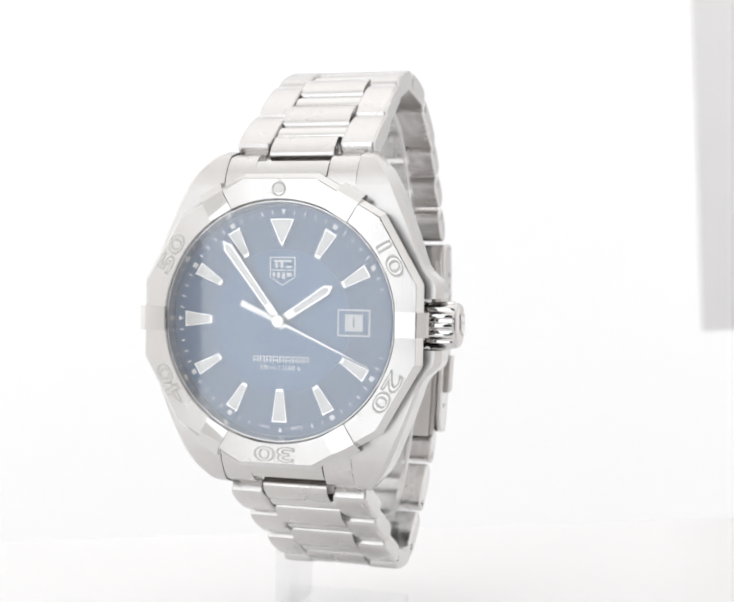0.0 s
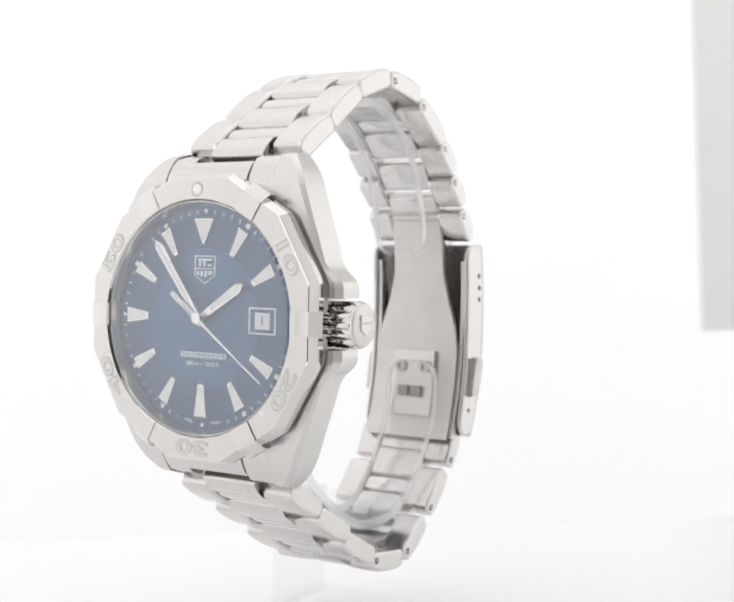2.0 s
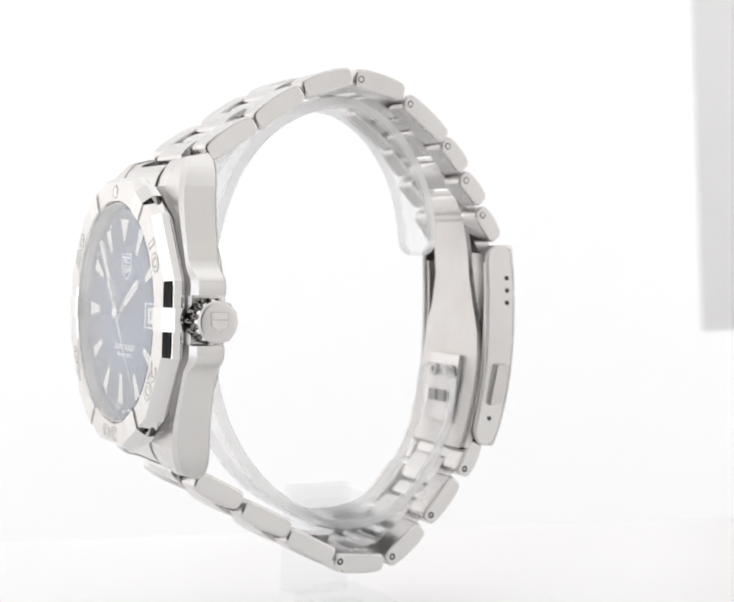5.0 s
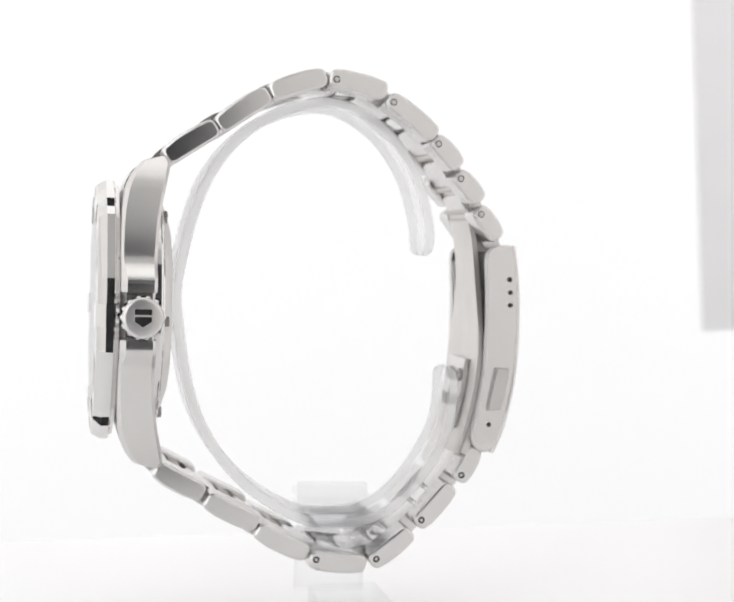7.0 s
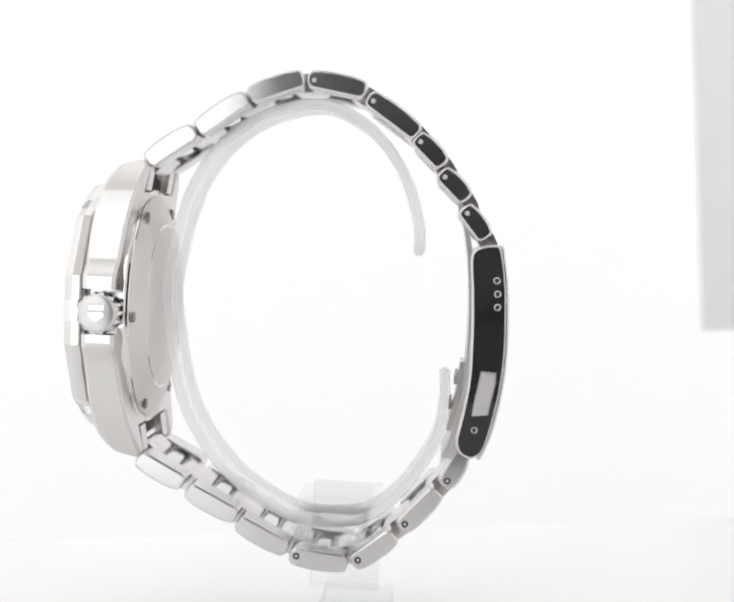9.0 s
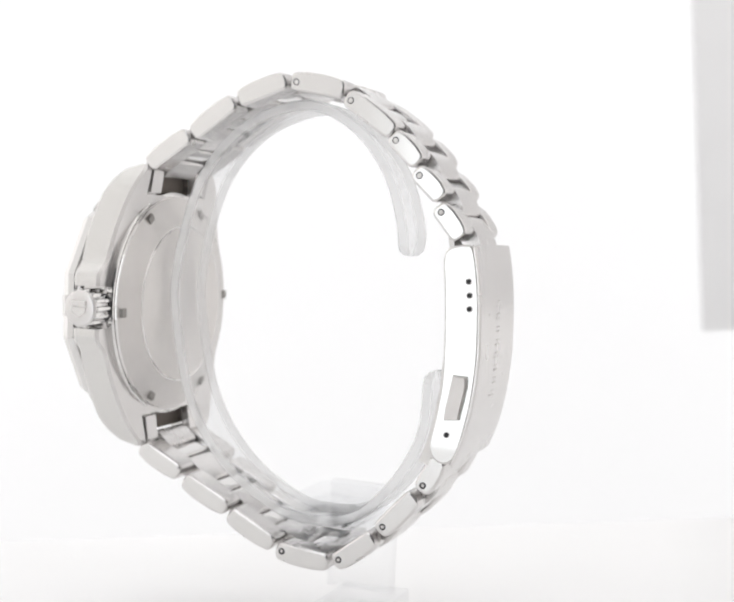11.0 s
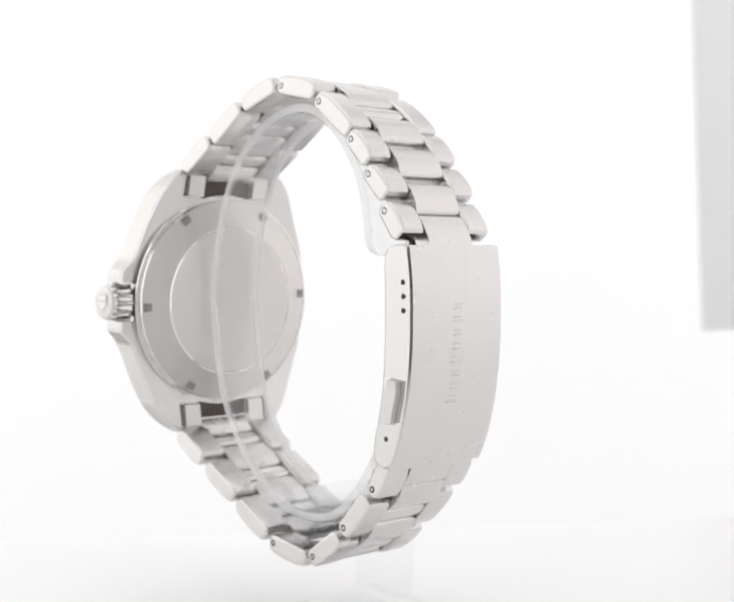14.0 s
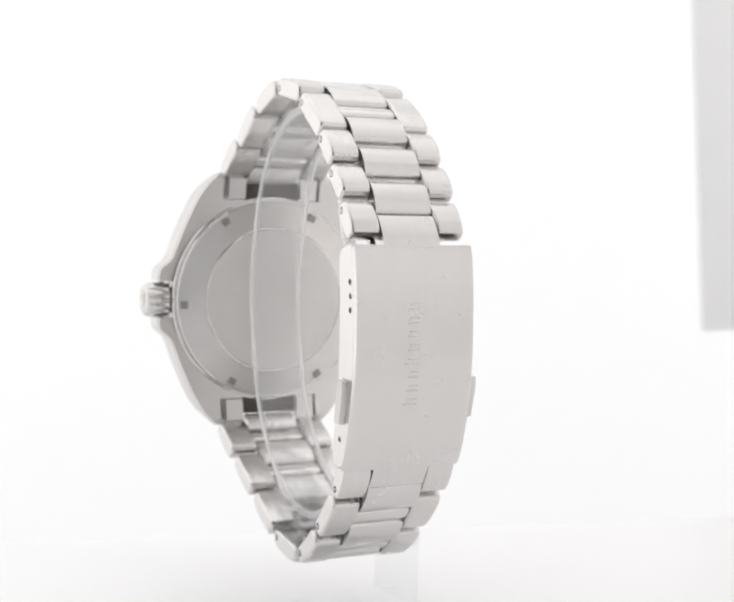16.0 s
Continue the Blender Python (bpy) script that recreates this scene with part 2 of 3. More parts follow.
slab("room_wall_left", -0.91, -0.90, -1.30, -0.28, -0.4, 1.0, ROOM, "dark side wall of the room")
slab("room_wall_right", 0.90, 0.91, -1.30, -0.28, -0.4, 1.0, ROOM, "dark side wall of the room")
slab("room_ceiling", -0.9, 0.9, -1.30, -0.28, 1.0, 1.01, ROOM, "dark ceiling of the room")
slab("room_floor", -0.9, 0.9, -1.30, -0.28, -0.41, -0.4, ROOM, "dark floor of the room")


def softbox():
    """The lamp beside the lens, behind its own diffuser."""
    root = new("softbox")
    tagged(root, "tall glowing white softbox lamp beside the camera", "softbox lamp")
    part("diffuser", bevel(box(-205, -76, -262, -258, -364, 320), 1.5, 2), GLOW_LAMP, root, "glowing white diffuser")
    part("housing", bevel(box(-206, -75, -300, -262.5, -365, 322), 3, 2), BLACK, root, "black lamp housing")


softbox()


def grey_board():
    bm = box(147.0, 330, 300, 306, -36, 580)
    bevel(bm, 4, 3)
    ob = part("board", moved(bm, Matrix.Translation((0.144, 0, -0.036)) @ Matrix.Rotation(radians(-3.1), 4, "Y") @ Matrix.Translation((-0.144, 0, 0.036))), GREY_BOARD)
    tagged(ob, "light grey reflector board hanging from the tent ceiling", "reflector board")


grey_board()


def lens_barrel():
    root = new("camera_lens")
    root.matrix_world = STILL
    tagged(root, "black lens barrel of the filming camera", "camera lens")
    part("barrel", lathe([(24, 32), (30, 33), (31, 36), (31, 50), (28, 51)], 48, "z"), BLACK, root)
    part("camera_body", bevel(box(-66, 70, -62, 44, 52, 110), 6, 3), BLACK, root)


lens_barrel()

# ---- the watch ----
watch = new("wristwatch")
tagged(watch, "stainless steel wristwatch with blue dial, round a clear stand", "wristwatch")


# the watch head sits a little askew in its bracelet
HEAD = Matrix.Translation((-0.27 * K, 0.05 * K, 0.06 * K)) @ pose(0, 0, 0, 0.75)


def lerp(table, z):
    for (a, u), (b, w) in zip(table, table[1:]):
        if a <= z <= b:
            return u + (w - u) * (z - a) / (b - a) if b > a else w
    return table[0][1] if z < table[0][0] else table[-1][1]


LUG_SIDE = [(12, 19.0), (15, 17.8), (17, 16.95), (19.6, 15.8), (21.8, 14.5), (23.4, 13.1), (24.2, 12.3), (24.9, 11.7)]
RIGHT_SIDE = [(0, 20.5), (3.55, 20.5)] + arc([(3.6, 23.0), (4.8, 23.05), (5.7, 22.85), (6.5, 22.1), (7.4, 21.0), (8.6, 20.2), (10, 19.7)] + LUG_SIDE)
LEFT_SIDE = [(0, 20.5), (5, 20.4), (10, 19.8)] + LUG_SIDE
FRONT = [(0, 1.3), (13, 1.3), (17, 1.5), (20, 2.1), (22, 3.0), (23.7, 4.2), (24.1, 4.7), (24.9, 7.6)]
BACK = [(0, 6.6), (9, 6.75), (14, 7.1), (18, 7.7), (22, 8.6), (23.9, 9.0), (24.9, 8.5)]
CHAMFER = [(0, 0.4), (9, 0.4), (13, 0.45), (17, 0.6), (24.9, 0.7)]


def section(bm, xl, xr, z, cl, cr):
    a = abs(z)
    f, b = lerp(FRONT, a), lerp(BACK, a)
    cl, cr = min(cl, (b - f) * 0.35), min(cr, (b - f) * 0.35)
    pts = [(xl + cl, f), (xr - cr, f), (xr, f + cr), (xr, b - 0.5), (xr - 0.5, b), (xl + 0.5, b), (xl, b - 0.5), (xl, f + cl)]
    return [bm.verts.new((x * K, y * K, z * K)) for x, y in pts]


def loft(bm, rows):
    for r, s in zip(rows, rows[1:]):
        n = len(r)
        for i in range(n):
            bm.faces.new((r[i], r[(i + 1) % n], s[(i + 1) % n], s[i]))
    bm.faces.new(rows[0])
    bm.faces.new(rows[-1])


def case_part():
    bm = bmesh.new()
    half = [0, 2, 3.5, 3.62, 4.2, 4.8, 5.3, 5.8, 6.2, 6.6, 7, 7.5, 8, 8.6, 9.3, 10, 11, 12, 13.5, 15, 16.5, 18, 19.6]
    zs = [-z for z in half[:0:-1]] + half
    loft(bm, [section(bm, -lerp(LEFT_SIDE, abs(z)), lerp(RIGHT_SIDE, abs(z)), z, lerp(CHAMFER, abs(z)), lerp(CHAMFER, abs(z)) + 0.5 * max(0.0, min(1.0, (8.5 - abs(z)) / 2.5))) for z in zs])
    case = flanks(part("case", bm, SATIN, watch, "satin steel case with polished crown guards", 24))
    tip = [19.6, 20.4, 21.2, 22, 22.8, 23.4, 23.7, 24.1, 24.9]
    for sz in (1, -1):
        bm = bmesh.new()
        loft(bm, [section(bm, 10.05, lerp(RIGHT_SIDE, z), sz * z, 0.1, lerp(CHAMFER, z)) for z in tip])
        flanks(part("lug", bm, SATIN, case, "", 24))
        bm = bmesh.new()
        loft(bm, [section(bm, -lerp(LEFT_SIDE, z), -10.05, sz * z, lerp(CHAMFER, z), 0.1) for z in tip])
        flanks(part("lug", bm, SATIN, case, "", 24))


def flanks(ob):
    """The sides of the case are polished, its front is satin."""
    ob.data.materials.append(RIDER)
    for f in ob.data.polygons:
        if abs(f.normal.y) < 0.35:
            f.material_index = 1
    return ob


case_part()


def end_link(sz):
    """The piece that fills the gap between two lugs: two wings and a polished middle bar."""
    prof = [(19.4, 2.2), (21.2, 2.75), (22.5, 3.5), (23.7, 4.5), (24.4, 6.4), (24.3, 7.3), (19.4, 7.0)]
    for x0, x1 in ((5.65, 9.97), (-9.97, -5.65)):
        bm = prism([(y, sz * z) for z, y in prof], x0, x1)
        bevel(bm, 0.25)
        ob = part("end_link", bm, BRUSHED, watch, "", 30)
    bm = prism([(y, sz * z) for z, y in ((19.4, 1.9), (21.2, 2.5), (22.5, 3.3), (23.2, 4.1), (23.3, 5.4), (19.4, 5.4))], -5.55, 5.55)
    bevel(bm, 0.3, 3)
    part("end_bar", bm, RIDER, watch, "polished steel bar", 30)
    for x0, x1 in ((5.8, 9.3), (-9.3, -5.8)):
        bm = prism([(y, sz * z) for z, y in ((20.0, 7.0), (24.3, 7.3), (24.5, 8.4), (24.1, 8.75), (20.0, 8.1))], x0, x1)
        bevel(bm, 0.2)
        part("lug_tab", bm, SATIN, watch)
    # added dark block in place of the deep shade behind the spring bar
    bm = prism([(y, sz * z) for z, y in ((19.6, 5.42), (23.2, 5.42), (23.2, 6.1), (19.6, 6.1))], -5.6, 5.6)
    part("recess", bm, RECESS_SHADE, watch, "dark block for the shaded gap behind the spring bar")


end_link(1)
end_link(-1)


# bezel: twelve flats, six riders, engraved numerals
def ring12(bm, r, y, inner=False):
    """144 points, either on the twelve-sided outline of inradius r or on a circle."""
    out = []
    for i in range(144):
        a = 2 * math.pi * i / 144
        d = r
        if not inner:
            k = (a + math.pi / 12) % (math.pi / 6) - math.pi / 12
            d = r / math.cos(k)
        out.append(bm.verts.new((d * math.cos(a) * K, y * K, d * math.sin(a) * K)))
    return out


def bezel_part():
    bm = bmesh.new()
    rows = [ring12(bm, 17.15, 0.6, True), ring12(bm, 17.15, -1.95, True), ring12(bm, 17.4, -2.26, True), ring12(bm, 20.13, -2.12),
            ring12(bm, 20.25, -2.06), ring12(bm, 20.9, -0.82), ring12(bm, 20.98, -0.72), ring12(bm, 20.98, 0.42), ring12(bm, 20.85, 0.62), ring12(bm, 20.3, 0.7), ring12(bm, 20.2, 1.25),
            ring12(bm, 17.15, 1.25, True)]
    n = 144
    for r, s in zip(rows, rows[1:] + rows[:1]):
        for i in range(n):
            bm.faces.new((r[i], r[(i + 1) % n], s[(i + 1) % n], s[i]))
    ob = part("bezel", bm, BRUSHED, watch, "brushed steel twelve-sided diving bezel with polished edge", 14)
    ob.data.materials.append(POLISHED)
    for p in ob.data.polygons:
        if p.index // n in (0, 1, 3, 4, 5, 6, 7):
            p.material_index = 1
    return ob


bezel = bezel_part()


def riders():
    for k in range(6):
        bm = prism([(17.1, -2.1), (17.3, -2.42), (18.3, -2.44), (20.35, -2.28), (21.55, -1.0), (21.72, -0.8), (21.72, 0.45), (21.5, 0.62), (20.2, 0.7), (17.1, 0.4)], -1.75, 1.75, "z")
        bevel(bm, 0.13, 2)
        moved(bm, turn_y(60 * k))
        part("rider", bm, POLISHED, bezel, "polished steel grip rider" if k == 0 else "", 30)


riders()


def numerals():
    slope = Matrix.Rotation(radians(-3.0), 4, "X")
    for k, text in ((1, "10"), (2, "20"), (3, "30"), (4, "40"), (5, "50")):
        at = turn_y(60 * k) @ Matrix.Translation((0, -2.195 * K, 18.72 * K)) @ slope
        groove = part("numeral", moved(lettering(text, 2.9, 0.06, 2.15, 0.12), at), GROOVE, bezel, "engraved numeral " + text)
        part("raised_figure", moved(lettering(text, 2.9, 0.10, 2.15, -0.05), at), RIDER, groove)
    bm = lathe([(0.8, -2.2), (1.05, -2.2), (1.08, -2.25), (1.02, -2.29), (0.86, -2.29), (0.8, -2.25)], 32, closed=True)
    part("marker_ring", moved(bm, Matrix.Translation((0, 0.03 * K, 18.72 * K))), GROOVE, bezel)
    bm = lathe([(0.85, -2.16), (0.82, -2.23), (0.4, -2.26)], 24)
    part("marker_pip", moved(bm, Matrix.Translation((0, 0.03 * K, 18.72 * K))), LUME, bezel, "pale luminous pip")


numerals()

# crystal, flange and dial
crystal = part("crystal", lathe([(17.0, -1.85), (17.0, -2.1), (16.8, -2.26), (8, -2.29), (0.01, -2.3)], 96), SAPPHIRE, watch, "clear flat sapphire crystal", 30)
crystal.visible_shadow = False
part("flange", lathe([(17.12, -1.8), (16.95, -1.8), (16.6, -0.55), (17.12, -0.55)], 96, closed=True), RIDER, watch, "polished steel inner flange", 30)
part("flange_foot", lathe([(17.1, -0.5), (16.62, -0.5), (16.5, -0.06), (17.1, -0.06)], 96, closed=True), REHAUT, watch, "dark blue foot of the flange", 30)
dial = part("dial", lathe([(17.1, 0.4), (17.1, 0.0), (10.35, 0.0), (10.3, 0.02), (0.01, 0.02)], 128), DIAL_OUTER, watch, "deep blue sunray dial")
part("inner_disc", lathe([(10.25, 0.015), (10.2, -0.05), (0.01, -0.05)], 128), DIAL_INNER, dial, "lighter blue raised centre disc")


def hour_markers():
    for k in range(12):
        if k == 3:
            continue
        if k == 0:
            outline = [(-1.85, 14.6), (1.85, 14.6), (0.12, 10.75), (-0.12, 10.75)]
            inset = [(-1.6, 14.42), (1.6, 14.42), (0.0, 11.0)]
        else:
            ro = 14.5 if k == 6 else 14.75
            ri = 9.7 if k == 6 else 10.5
            w = 1.18 if k in (6, 9) else 0.98
            outline = [(-w, ro), (w, ro), (w * 0.46, ri), (-w * 0.46, ri)]
            inset = [(-w * 0.84, ro - 0.2), (w * 0.84, ro - 0.2), (w * 0.42, ri + 0.4), (-w * 0.42, ri + 0.4)]
        bm = prism(outline, -0.55, 0.02, "y")
        bevel(bm, 0.14, 1)
        mk = part("hour_marker", moved(bm, turn_y(30 * k)), SILVER, dial, "silvered applied hour marker with white filling" if k < 2 else "")
        bm = prism(inset, -0.60, -0.5, "y")
        part("lume", moved(bm, turn_y(30 * k)), LUME, mk)


hour_markers()


def minute_track():
    for k in range(60):
        if 13 <= k <= 17 or k in (28, 29, 31, 32):
            continue
        if k in (0, 30, 45):
            bm = prism([(-0.36, 15.95), (0.36, 15.95), (0, 15.25)], -0.03, 0.01, "y")
        elif k % 5 == 0:
            bm = prism([(-0.36, 15.9), (0.36, 15.9), (0.36, 15.2), (-0.36, 15.2)], -0.03, 0.01, "y")
        else:
            bm = prism([(-0.07, 15.85), (0.07, 15.85), (0.07, 15.25), (-0.07, 15.25)], -0.03, 0.01, "y")
        part("minute_tick", moved(bm, turn_y(6 * k)), PRINT, dial)


minute_track()


def date_window():
    bm = bmesh.new()
    for a, b, c, d in ((8.35, 13.15, 1.7, 1.92), (8.35, 13.15, -1.92, -1.7), (8.35, 8.57, -1.7, 1.7), (12.93, 13.15, -1.7, 1.7)):
        box(a, b, -0.16, 0.03, c, d, bm)
    fr = part("date_frame", bm, PRINT, dial, "white printed date window frame")
    part("date_disc", box(9.45, 12.05, -0.10, 0.03, -1.2, 1.2), DATE_WHITE, dial, "white date disc")
    part("date_figure", moved(lettering("1", 1.9, 0.04, 1.0), Matrix.Translation((10.75 * K, -0.115 * K, 0))), BLACK_PRINT, dial, "black date figure 1")


date_window()


def dial_print():
    # shield-shaped badge: outline, divider and plain bars
    bm = bmesh.new()
    for a, b, c, d in ((-1.95, 1.95, 9.0, 9.18), (-1.95, -1.8, 6.3, 9.0), (1.8, 1.95, 6.3, 9.0), (-1.8, 1.8, 7.2, 7.34)):
        box(a, b, -0.12, -0.04, c, d, bm)
    for s in (1, -1):
        prism([(s * 1.95, 6.3), (s * 1.8, 6.3), (0, 5.2), (0, 5.0)], -0.12, -0.04, "y", bm)
    badge = part("badge", bm, PRINT, dial, "white shield-shaped badge outline with plain bars")
    for x0, x1, z0, z1 in ((-1.35, 1.35, 8.45, 8.75), (-1.1, -0.75, 7.6, 8.45), (-0.3, 0.1, 7.6, 8.45), (0.5, 1.3, 7.6, 7.9), (-1.5, -1.1, 6.3, 6.95), (-0.8, -0.35, 6.15, 6.95), (-0.05, 0.35, 6.0, 6.95), (0.65, 1.4, 6.35, 6.95)):
        part("badge_bar", box(x0, x1, -0.12, -0.04, z0, z1), PRINT, badge)
    # model name as plain strokes
    x = -4.25
    for w in (0.8, 0.8, 0.8, 0.8, 0.75, 0.8, 0.75, 0.7, 0.75):
        for x0, x1, z0, z1 in ((0, w, -5.22, -5.06), (0, 0.15, -6.0, -5.22), (w - 0.15, w, -6.0, -5.22), (0.15, w - 0.15, -5.72, -5.58)):
            part("name_bar", box(x + x0, x + x1, -0.09, -0.04, z0, z1), PRINT, dial)
        x += w + 0.19
    part("depth_rating", moved(lettering("300 m / 1000 ft", 1.02, 0.04, 1.0), Matrix.Translation((-0.15 * K, -0.07 * K, -6.75 * K))), PRINT, dial, "white printed words 300 m / 1000 ft")
    for text, a in (("SWISS", 189.5), ("MADE", 170.5)):
        part("origin_print", moved(lettering(text, 0.62, 0.03, 1.1), turn_y(a) @ Matrix.Translation((0, -0.02 * K, 15.45 * K)) @ turn_y(180)), PRINT, dial, "white printed word " + text)


dial_print()


# hands
def hand(name, outline, inset, y0, y1, label):
    bm = prism(outline, y0, y1, "y")
    bevel(bm, 0.12, 1)
    h = part(name, bm, SILVER, watch, label)
    if inset:
        part("lume", prism(inset, y0 - 0.03, y0 + 0.1, "y"), LUME, h)
    return h


hour_hand = hand("hour_hand", [(-0.5, -1.2), (0.5, -1.2), (0.62, 4), (0.75, 8.3), (0, 9.4), (-0.75, 8.3), (-0.62, 4)],
                 [(-0.36, 2.5), (0.36, 2.5), (0.5, 8.0), (0, 8.8), (-0.5, 8.0)], -1.05, -0.8, "silvered hour hand with white filling")
hour_hand.matrix_basis = HEAD @ turn_y(56.5)
minute_hand = hand("minute_hand", [(-0.5, -1.2), (0.5, -1.2), (0.6, 6), (0.72, 13.1), (0, 14.3), (-0.72, 13.1), (-0.6, 6)],
                   [(-0.34, 3), (0.34, 3), (0.46, 12.8), (0, 13.7), (-0.46, 12.8)], -1.45, -1.2, "silvered minute hand with white filling")
minute_hand.matrix_basis = HEAD @ turn_y(-37.3)
second_hand = hand("second_hand", [(-0.48, -6.1), (0.48, -6.1), (0.36, -1.2), (0.22, 0), (0.07, 14.7), (-0.07, 14.7), (-0.22, 0), (-0.36, -1.2)], None, -1.85, -1.65, "thin silvered seconds hand with broad tail")
part("hub", lathe([(0.95, -1.6), (0.95, -1.9), (0.8, -2.02), (0.01, -2.02)], 32), SILVER, second_hand)
part("cannon", lathe([(0.8, 0), (0.8, -1.6)], 24), SILVER, watch)


# crown
def crown_part():
    bm = bmesh.new()
    rows, n = [], 140
    for x, r, amp in ((19.6, 2.6, 0), (20.5, 2.6, 0), (20.55, 3.05, 0.2), (20.9, 3.3, 0.34), (24.0, 3.42, 0.34), (24.55, 3.3, 0.26), (24.7, 3.12, 0.03), (24.8, 3.08, 0)):
        ring = []
        for i in range(n):
            a = 2 * math.pi * i / n
            w = math.cos(14 * a)
            d = r - amp * (1 - max(-0.55, min(0.55, w)) / 0.55) / 2
            ring.append(bm.verts.new((x * K, (4.45 + d * math.cos(a)) * K, (-0.1 + d * math.sin(a)) * K)))
        rows.append(ring)
    loft(bm, rows)
    c = part("crown", bm, POLISHED, watch, "polished fluted screw-down crown", 28)
    cap = lathe([(3.08, 24.5), (3.06, 24.95), (2.9, 25.15), (2.5, 25.25), (1.2, 25.36), (0.01, 25.4)], 48, "x")
    part("crown_cap", moved(cap, Matrix.Translation((0, 4.45 * K, -0.1 * K))), SATIN, c, "satin crown cap", 40)
    bm = prism([(3.0, 1.45), (5.9, 1.45), (5.9, -0.65), (4.45, -1.7), (3.0, -0.65)], 25.0, 25.42)
    part("emblem_ground", bm, BLASTED, c)
    for pts in ([(3.2, 0.95), (5.7, 0.95), (5.7, 0.1), (3.2, 0.1)], [(3.2, -0.2), (5.7, -0.2), (5.7, -0.9), (4.45, -1.75), (3.2, -0.9)]):
        bm = prism(pts, 25.1, 25.5)
        bevel(bm, 0.08, 1)
        part("emblem", moved(bm, Matrix.Translation((0, 0, 0.3 * K))), POLISHED, c)
    return c


crown_part()
part("crown_tube", moved(lathe([(3.1, 20.2), (3.1, 20.62)], 32, "x"), Matrix.Translation((0, 4.45 * K, -0.1 * K))), SHADOWED, watch)


# case back
def case_back():
    prof = [(20.35, 6.4), (20.35, 7.5), (20.2, 7.7), (19.95, 7.74), (19.85, 7.6), (19.6, 7.6), (19.5, 7.95), (19.35, 8.1), (19.1, 8.15), (14.35, 9.72), (14.25, 9.66), (14.05, 9.66), (13.95, 9.78), (0.01, 9.9)]
    cb = part("case_back", lathe(prof, 128), BLASTED, watch, "satin steel screw-down case back with wrench slots", 12)
    cb.data.materials.append(POLISHED)
    for f in cb.data.polygons:
        if math.hypot(f.center.x, f.center.z) > 19.4 * K or 13.9 * K < math.hypot(f.center.x, f.center.z) < 14.4 * K:
            f.material_index = 1
    for k in range(6):
        # solid block coloured dark for the shade in a slot
        bm = prism([(-0.75, 17.6), (0.75, 17.6), (0.75, 18.9), (-0.75, 18.9)], 8.25, 8.86, "y")
        part("wrench_slot", moved(bm, turn_y(60 * k + 33)), SLOT_SHADE, cb)
    return cb


case_back()

for ob in watch.children:
    if ob not in (hour_hand, minute_hand, second_hand):
        ob.matrix_basis = HEAD

# bracelet: ends of each link's middle line (y, z), half width, middle
LINKS = [((8.1, 24.7), (16.1, 30.3), 10.7, 0.1), ((16.3, 30.3), (24.4, 36.2), 10.4, -0.1), ((24.6, 36.4), (33.8, 39.8), 10.1, -0.3),
         ((34.2, 39.7), (44.2, 38.1), 10.0, -0.5), ((44.3, 37.2), (53.0, 31.3), 10.0, -0.65), ((52.6, 31.0), (57.5, 26.4), 10.0, -0.8),
         ((56.9, 25.4), (61.7, 20.9), 10.0, -0.95), ((61.0, 19.7), (65.2, 14.6), 10.0, -1.05),
         ((63.2, -21.3), (60.2, -27.3), 10.0, -1.6), ((59.3, -28.0), (53.2, -34.9), 10.0, -1.7), ((52.4, -35.9), (45.4, -41.4), 10.0, -1.75),
         ((44.7, -41.3), (34.7, -40.4), 10.0, -1.5), ((34.5, -39.4), (25.6, -35.1), 10.1, -1.0), ((25.7, -34.1), (16.9, -29.9), 10.4, -0.5), ((16.5, -28.9), (8.4, -24.8), 10.7, -0.1)]
MID = Vector((36, 0))


def link_outline(length, thick, bulge=0.35, corner=0.85):
    """A link seen from its side: s along the link, h outwards."""
    a, b = length / 2, thick / 2
    pts = []
    for cx, cy, q in ((a - corner, b - corner, 0), (-a + corner, b - corner, 1), (-a + corner, -b + corner, 2), (a - corner, -b + corner, 3)):
        for i in range(4):
            w = math.pi / 2 * (q + i / 3)
            pts.append((cx + corner * math.cos(w), cy + corner * math.sin(w)))
        if q == 0:
            pts += [(a * u, b + bulge * (1 - u * u)) for u in (0.45, 0.15, -0.15, -0.45)]
    return pts


def link_block(length, thick, bulge, corner, edge, place, lo, hi):
    """A link with a broken edge round both its side faces."""
    bm, rows = bmesh.new(), []
    for x, inset in ((lo, edge), (lo + edge * 0.35, edge * 0.3), (lo + edge, 0), (hi - edge, 0), (hi - edge * 0.35, edge * 0.3), (hi, edge)):
        pts = set_in(link_outline(length - 2 * inset, thick - 2 * inset, bulge, corner - inset), *place)
        rows.append([bm.verts.new((x * K, y * K, z * K)) for y, z in pts])
    loft(bm, rows)
    return bm


def frame_of(p, q):
    p, q = Vector(p), Vector(q)
    m = (p + q) / 2
    d = (q - p).normalized()
    nrm = Vector((-d.y, d.x))
    if nrm.dot(m - MID) < 0:
        nrm = -nrm
    return m, d, nrm, (q - p).length


def set_in(pts, m, d, nrm):
    return [tuple(m + d * s + nrm * h) for s, h in pts]


